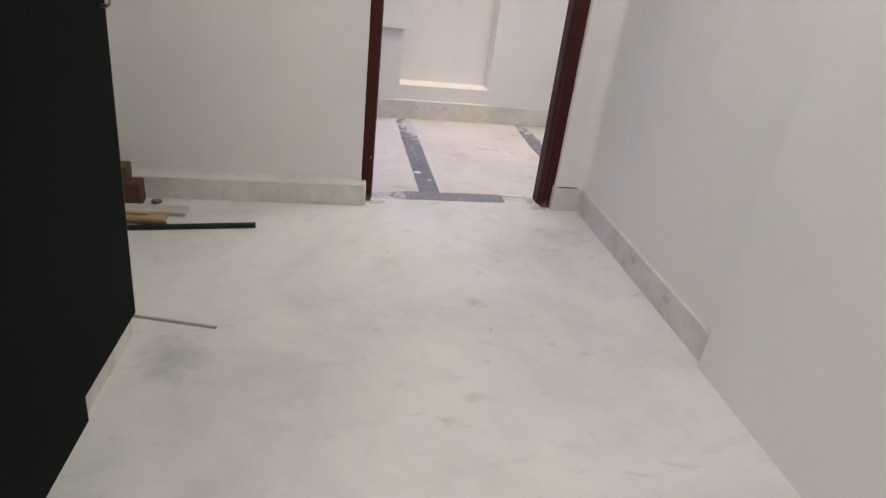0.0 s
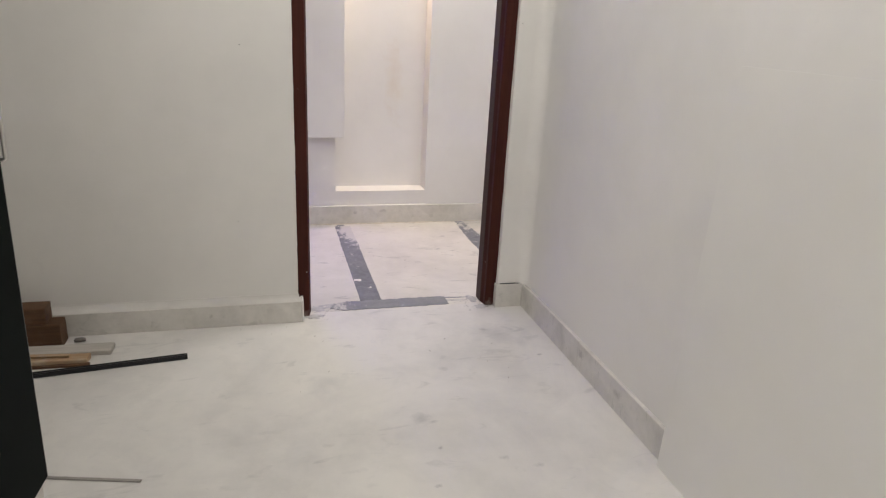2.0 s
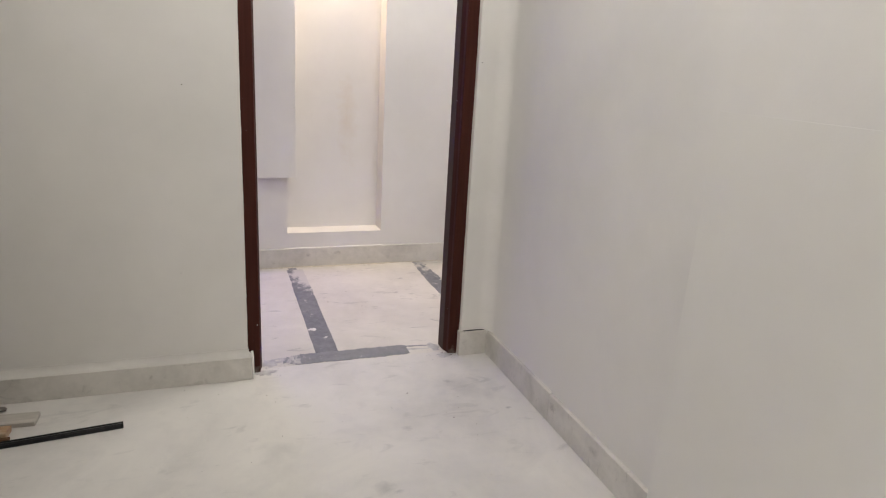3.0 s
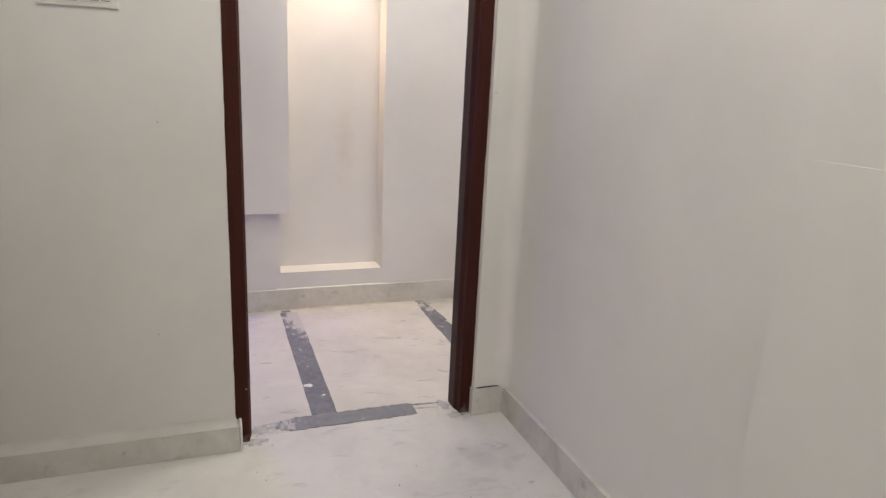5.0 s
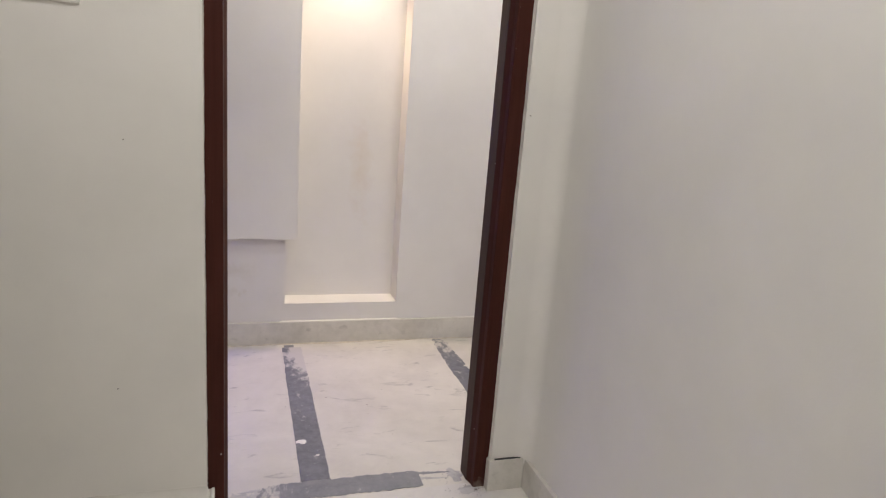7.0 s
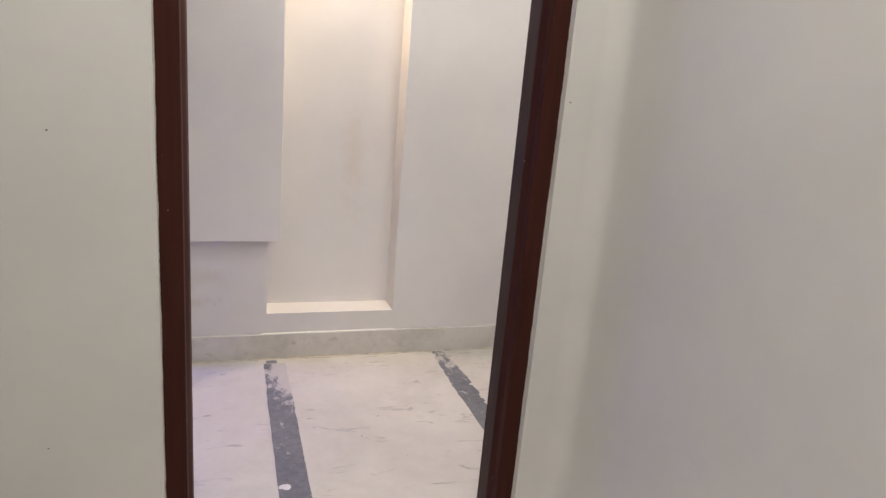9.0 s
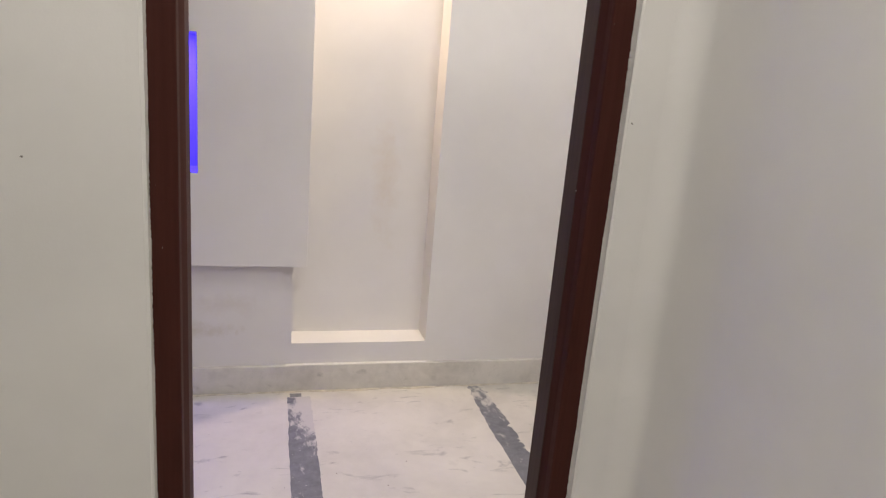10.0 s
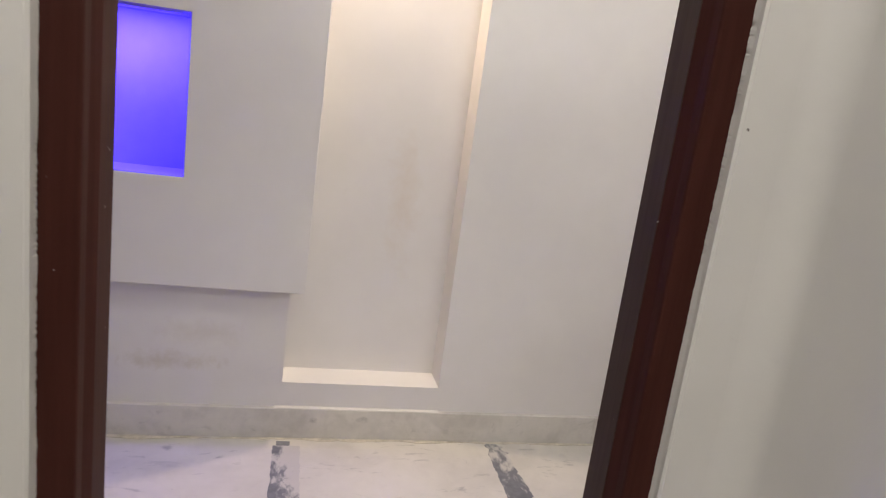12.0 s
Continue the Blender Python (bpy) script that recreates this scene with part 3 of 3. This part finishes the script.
def mortar_mound(x, y, rx, ry, high, seed):
    """A low uneven heap of dried mortar on the floor."""
    rnd = random.Random(seed)
    bm = bmesh.new()
    n, rings = 22, 5
    lobes = [rnd.uniform(0.55, 1.15) for _ in range(n)]
    rows = []
    for k in range(rings):
        f = k / rings
        rows.append([bm.verts.new((x + math.cos(2 * math.pi * i / n) * rx * (1 - f) * lobes[i], y + math.sin(2 * math.pi * i / n) * ry * (1 - f) * lobes[i],
                                   high * f ** 0.8 * rnd.uniform(0.6, 1.1))) for i in range(n)])
    top = bm.verts.new((x, y, high))
    for r, q in zip(rows, rows[1:]):
        for i in range(n):
            bm.faces.new((r[i], r[(i + 1) % n], q[(i + 1) % n], q[i]))
    for i in range(n):
        bm.faces.new((rows[-1][i], rows[-1][(i + 1) % n], top))
    return tagged(new("mortar_mound", mesh_of("mortar_mound", bm, M_SMEAR, True)), "low heap of dried grey mortar at a door frame's foot",
                  "mortar", "mortar at the door frame", "structure")


mortar_mound(0.056, -0.012, 0.050, 0.026, 0.008, 1)
mortar_mound(0.865, -0.010, 0.045, 0.024, 0.009, 2)
mortar_mound(0.075, 0.075, 0.045, 0.040, 0.004, 3)
mortar_mound(0.845, 0.090, 0.035, 0.045, 0.004, 4)

debris("plaster_crumbs", [(0.045, -0.010, 0.035, 90), (0.880, -0.012, 0.035, 90), (0.10, 0.05, 0.04, 40), (0.83, 0.07, 0.04, 40)], 2, M_SMEAR,
       "pale plaster crumbs around the feet of the door frame")
debris("dirt_crumbs", [(0.035, -0.006, 0.022, 60), (0.890, -0.006, 0.022, 60), (0.5, -0.5, 0.40, 20), (0.45, 0.7, 0.30, 26), (-0.3, -0.2, 0.3, 12)], 6, M_DIRT,
       "scattered dark brown dirt crumbs on the floor")

# Niche light at the skirting's foot, laid in as a yellowish ragged strip.
tagged(new("warm_line", mesh_of("warm_line", ragged_strip(-1.2, 2.2, FAR - 0.036, FAR - 0.019, "x", 21, 0.007), M_WARMLINE)),
       "thin yellowish line for niche light along the passage skirting", "mortar", "", "structure")

# ---- lamps that hang from the ceilings, out of view; the rear one is added ----


def panel_lamp(at, size, label):
    ob = thing("ceiling_light", label, "ceiling light", "", "", at)
    s = size / 2
    rim = wall_along_x(0, 0.03, -s, s, -s, s, [(-s + 0.02, s - 0.02, -s + 0.02, s - 0.02)])
    bmesh.ops.rotate(rim, verts=rim.verts[:], matrix=Matrix.Rotation(radians(90), 3, "X"))
    bmesh.ops.translate(rim, verts=rim.verts[:], vec=(0, 0, 0.03))
    part("rim", rim, M_PLASTIC, ob)
    part("diffuser", solid(-s + 0.02, s - 0.02, -s + 0.02, s - 0.02, 0.046, 0.058), M_LENS, ob, "glowing white diffuser")
    return ob


# Housing for the added rear lamp.
panel_lamp((REAR_FILL[0], REAR_FILL[1], HIGH - 0.06), 0.60, "white square ceiling light, lit, assumed, out of view")
panel_lamp((ROOM_LAMP[0], ROOM_LAMP[1], HIGH - 0.06), 0.60, "white square ceiling light, lit, assumed, out of view")
panel_lamp((PASSAGE_LAMP[0], PASSAGE_LAMP[1], HIGH - 0.06), 0.60, "white square ceiling light, lit, in the passage")


def downlight(at, radius, lens, label):
    ob = thing("niche_downlight", label, "downlight", "", "", at)
    ring = cylinder(radius, radius * 0.92, 0.012)
    part("ring", ring, M_CHROME, ob)
    low = cylinder(radius * 0.7, radius * 0.7, 0.004)
    bmesh.ops.translate(low, verts=low.verts[:], vec=(0, 0, -0.007))
    part("lens", low, lens, ob, "glowing lens")
    return ob


downlight((0.61, 1.548, NICHE[3] - 0.006), 0.038, M_WARMLENS, "small round downlight glowing warm at the top of the niche")


def strip_lamp(x0, x1, y, z):
    """A slim LED strip under a niche's head, assumed as the unseen source of its blue light."""
    ob = thing("assumed_led_strip", "assumed slim blue LED strip glowing under the head of the small niche", "strip light", at=((x0 + x1) / 2, y, z))
    w = (x1 - x0) / 2
    part("channel", solid(-w, w, -0.012, 0.012, -0.006, 0.0, 0.001), M_BLUE_TINT, ob)
    part("lens", solid(-w + 0.004, w - 0.004, -0.009, 0.009, -0.0085, -0.0062, 0.0006), M_BLUELENS, ob, "glowing blue lens")
    return ob


strip_lamp(-0.50, -0.10, 1.434, BLUE[3] - 0.0032)

# ---- switch board beside the doorway ----


def switch_board(x0, x1, z0, z1):
    ob = thing("switch_board", "white modular switch board on the wall beside the doorway", "switch board", at=((x0 + x1) / 2, FACE, z0))
    w, h = (x1 - x0) / 2, z1 - z0
    part("base_plate", solid(-w, w, -0.0075, 0.0, 0, h, 0.003, 2), M_PLASTIC, ob)
    part("inner_frame", solid(-w + 0.014, w - 0.014, -0.0090, -0.0073, 0.014, h - 0.014, 0.0006), M_PLASTIC, ob)
    n = 6
    step = (2 * w - 0.040) / n
    for row in (0, 1):
        lo, hi = (0.020, h / 2 - 0.002) if row == 0 else (h / 2 + 0.002, h - 0.019)
        for k in range(n):
            a = -w + 0.020 + k * step
            deep = 0.0045 if k == 2 else 0.0012
            part("slot", solid(a + 0.003, a + step - 0.003, -0.0097, -0.0088, lo - deep, lo + 0.001), M_SLOT, ob, "dark gap under a switch")
            bm = solid(a + 0.0006, a + step - 0.0006, -0.0135, -0.0085, lo, hi, 0.0015)
            for v in bm.verts:
                if v.co.y < -0.011 and v.co.z < (lo + hi) / 2:
                    v.co.y += 0.003
            part("switch", bm, M_PLASTIC, ob)
    return ob


switch_board(-0.523, -0.305, 1.523, 1.663)

# ---- white board that leans on the right wall ----


def leaning_board():
    ob = thing("white_board", "plain white board leaning flat against the wall", "board", at=(RIGHT - 0.036, -1.298, 0))
    lean = math.atan2(0.0345, 1.240)
    bm = solid(-0.0008, 0.0008, -1.20, 0.0, 0, 1.240, 0.0003)
    bmesh.ops.rotate(bm, verts=bm.verts[:], matrix=Matrix.Rotation(lean, 3, "Y"))
    low = min(v.co.z for v in bm.verts)
    bmesh.ops.translate(bm, verts=bm.verts[:], vec=(0, 0, -low))
    part("panel", bm, M_BOARD, ob)
    return ob


leaning_board()

# ---- dark wardrobe on the left ----


def wardrobe():
    ob = thing("wardrobe", "tall black-green laminate wardrobe on a white marble plinth", "wardrobe", at=(-1.0, -1.9, 0))
    o = Vector((-1.0, -1.9, 0))

    def at(bm):
        """Set a part in place: the wardrobe stands a little askew to the wall and out of plumb."""
        for v in bm.verts:
            v.co.x += 0.0425 + 0.0190 * v.co.z + 0.065 * (v.co.y + 1.058)
            v.co.y -= 0.040
        bmesh.ops.translate(bm, verts=bm.verts[:], vec=-o)
        return bm

    part("carcass", at(solid(-1.385, -0.812, -2.75, -1.062, 0.075, 2.15, 0.002)), M_DARK, ob)
    part("plinth", at(solid(-1.385, -0.800, -1.446, -1.066, 0.0, 0.0745, 0.002)), M_SKIRT, ob, "white marble plinth")
    part("end_panel", at(solid(-0.8315, -0.788, -2.75, -1.4433, 0.0, 2.15, 0.0004)), M_DARK, ob)
    shutter = part("shutter", at(solid(-0.8105, -0.788, -1.443, -1.058, 0.077, 2.14, 0.0004)), M_DARK, ob, "black-green laminate shutter")
    part("edge_band", at(solid(-0.8103, -0.7882, -1.0577, -1.0555, 0.077, 2.14)), M_EDGE, shutter, "thin grey edge band")
    pts = [(-0.789, -1.09, 1.096), (-0.768, -1.09, 1.096), (-0.763, -1.09, 1.092), (-0.763, -1.09, 0.966), (-0.768, -1.09, 0.962), (-0.789, -1.09, 0.962)]
    part("handle", at(tube(pts, 0.005)), M_CHROME, shutter, "steel pull handle", True)
    return ob


wardrobe()

# ---- offcuts on the floor by the far left corner ----


def timber(name, label, centre, size, turn, mat, seed, category="timber", bevel=0.003):
    """A sawn length of wood, a little out of true, resting at its lower face."""
    rnd = random.Random(seed)
    ob = tagged(new(name, None), label, category)
    ob.matrix_world = pose(centre[0], centre[1], centre[2], 0, 0, turn)
    bm = solid(-size[0] / 2, size[0] / 2, -size[1] / 2, size[1] / 2, 0, size[2], bevel)
    for v in bm.verts:
        if v.co.z > size[2] / 2:
            v.co.z += rnd.uniform(-0.0015, 0.0015)
        v.co.y += rnd.uniform(-0.002, 0.002)
    part("length", bm, mat, ob)
    return ob


timber("timber_block", "dark brown timber block lying against the skirting", (-1.145, -0.118, 0.0), (0.39, 0.085, 0.103), 0, M_TIMBER, 1)
timber("timber_block", "dark brown timber offcut on top of a block", (-1.1625, -0.116, 0.105), (0.335, 0.080, 0.070), 0, M_TIMBER, 2)
timber("wooden_board", "pale dusty board lying on the marble floor", (-1.020, -0.203, 0.0), (0.53, 0.070, 0.020), -2, M_GREYWOOD, 3, "board")
timber("wooden_board", "pale yellow pine board lying on the floor", (-1.085, -0.278, 0.0), (0.52, 0.060, 0.024), -3, M_PINE, 4, "board")


timber("wooden_lath", "thin dark-edged wooden lath lying beside the pine board", (-1.075, -0.318, 0.0), (0.52, 0.012, 0.010), -2, M_TIMBER, 5, "lath", 0.001)
timber("wooden_lath", "thin pale wooden lath lying on the pine board", (-1.10, -0.268, 0.0255), (0.42, 0.016, 0.010), -6, M_PINE, 6, "lath", 0.001)


def square_tube(name, label, a, b, width, height, mat):
    a, b = Vector(a), Vector(b)
    way = b - a
    ob = tagged(new(name), label, "metal bar")
    ob.matrix_world = pose(a.x, a.y, a.z, 0, 0, math.degrees(math.atan2(way.y, way.x)))
    if height > 0.01:
        bm = solid(0, way.length, -width / 2, width / 2, 0, height * 0.72, 0.0012)
        box(bm, 0, way.length, -width / 2, -width / 2 + 0.005, height * 0.72, height, 0.001)
        box(bm, 0, way.length, width / 2 - 0.005, width / 2, height * 0.72, height, 0.001)
    else:
        bm = solid(0, way.length, -width / 2, width / 2, 0, height, 0.0015)
    part("bar", bm, mat, ob)
    if height > 0.01:
        part("groove", solid(0.004, way.length - 0.004, -width / 2 + 0.0055, width / 2 - 0.0055, height * 0.722, height * 0.78), M_EDGE, ob, "dusty grey groove")
    return ob


square_tube("black_bar", "thin black square steel bar lying on the floor", (-1.285, -0.422, 0), (-0.464, -0.325, 0), 0.019, 0.019, M_BLACK)
square_tube("grey_strip", "flat grey strip lying on the marble floor", (-0.985, -0.950, 0), (-0.518, -1.068, 0), 0.013, 0.004, M_GREYSTRIP)


def scrap():
    rnd = random.Random(4)
    bm = bmesh.new()
    bmesh.ops.create_icosphere(bm, subdivisions=2, radius=0.019)
    for v in bm.verts:
        v.co = Vector((v.co.x * 1.2, v.co.y * 0.7, max(-0.012, v.co.z * 0.6))) * rnd.uniform(0.75, 1.15)
    low = min(v.co.z for v in bm.verts)
    bmesh.ops.translate(bm, verts=bm.verts[:], vec=(0, 0, -low))
    ob = tagged(new("crumpled_scrap", mesh_of("crumpled_scrap", bm, M_SCRAP)), "small crumpled grey scrap on the floor by the skirting", "scrap")
    ob.location = (-0.898, -0.116, 0)


scrap()

# ---- small knocks in the plaster ----


def wall_chip(x, z, r, seed):
    rnd = random.Random(seed)
    bm = bmesh.new()
    n = 9
    ring = [bm.verts.new((math.cos(2 * math.pi * k / n) * r * rnd.uniform(0.4, 1.2), 0, math.sin(2 * math.pi * k / n) * r * rnd.uniform(0.3, 0.8))) for k in range(n)]
    mid = bm.verts.new((0, -0.0008, 0))
    for k in range(n):
        bm.faces.new((ring[k], ring[(k + 1) % n], mid))
    ob = tagged(new("wall_chip", mesh_of("wall_chip", bm, M_CHIP)), "tiny dark knock in the painted plaster", "wall mark", "knocks in the plaster", "structure")
    ob.location = (x, FACE - 0.0006, z)


for spot in ((-0.218, 1.190, 0.0036, 1), (-0.257, 0.470, 0.0030, 3), (0.953, 1.325, 0.0035, 4)):
    wall_chip(*spot)
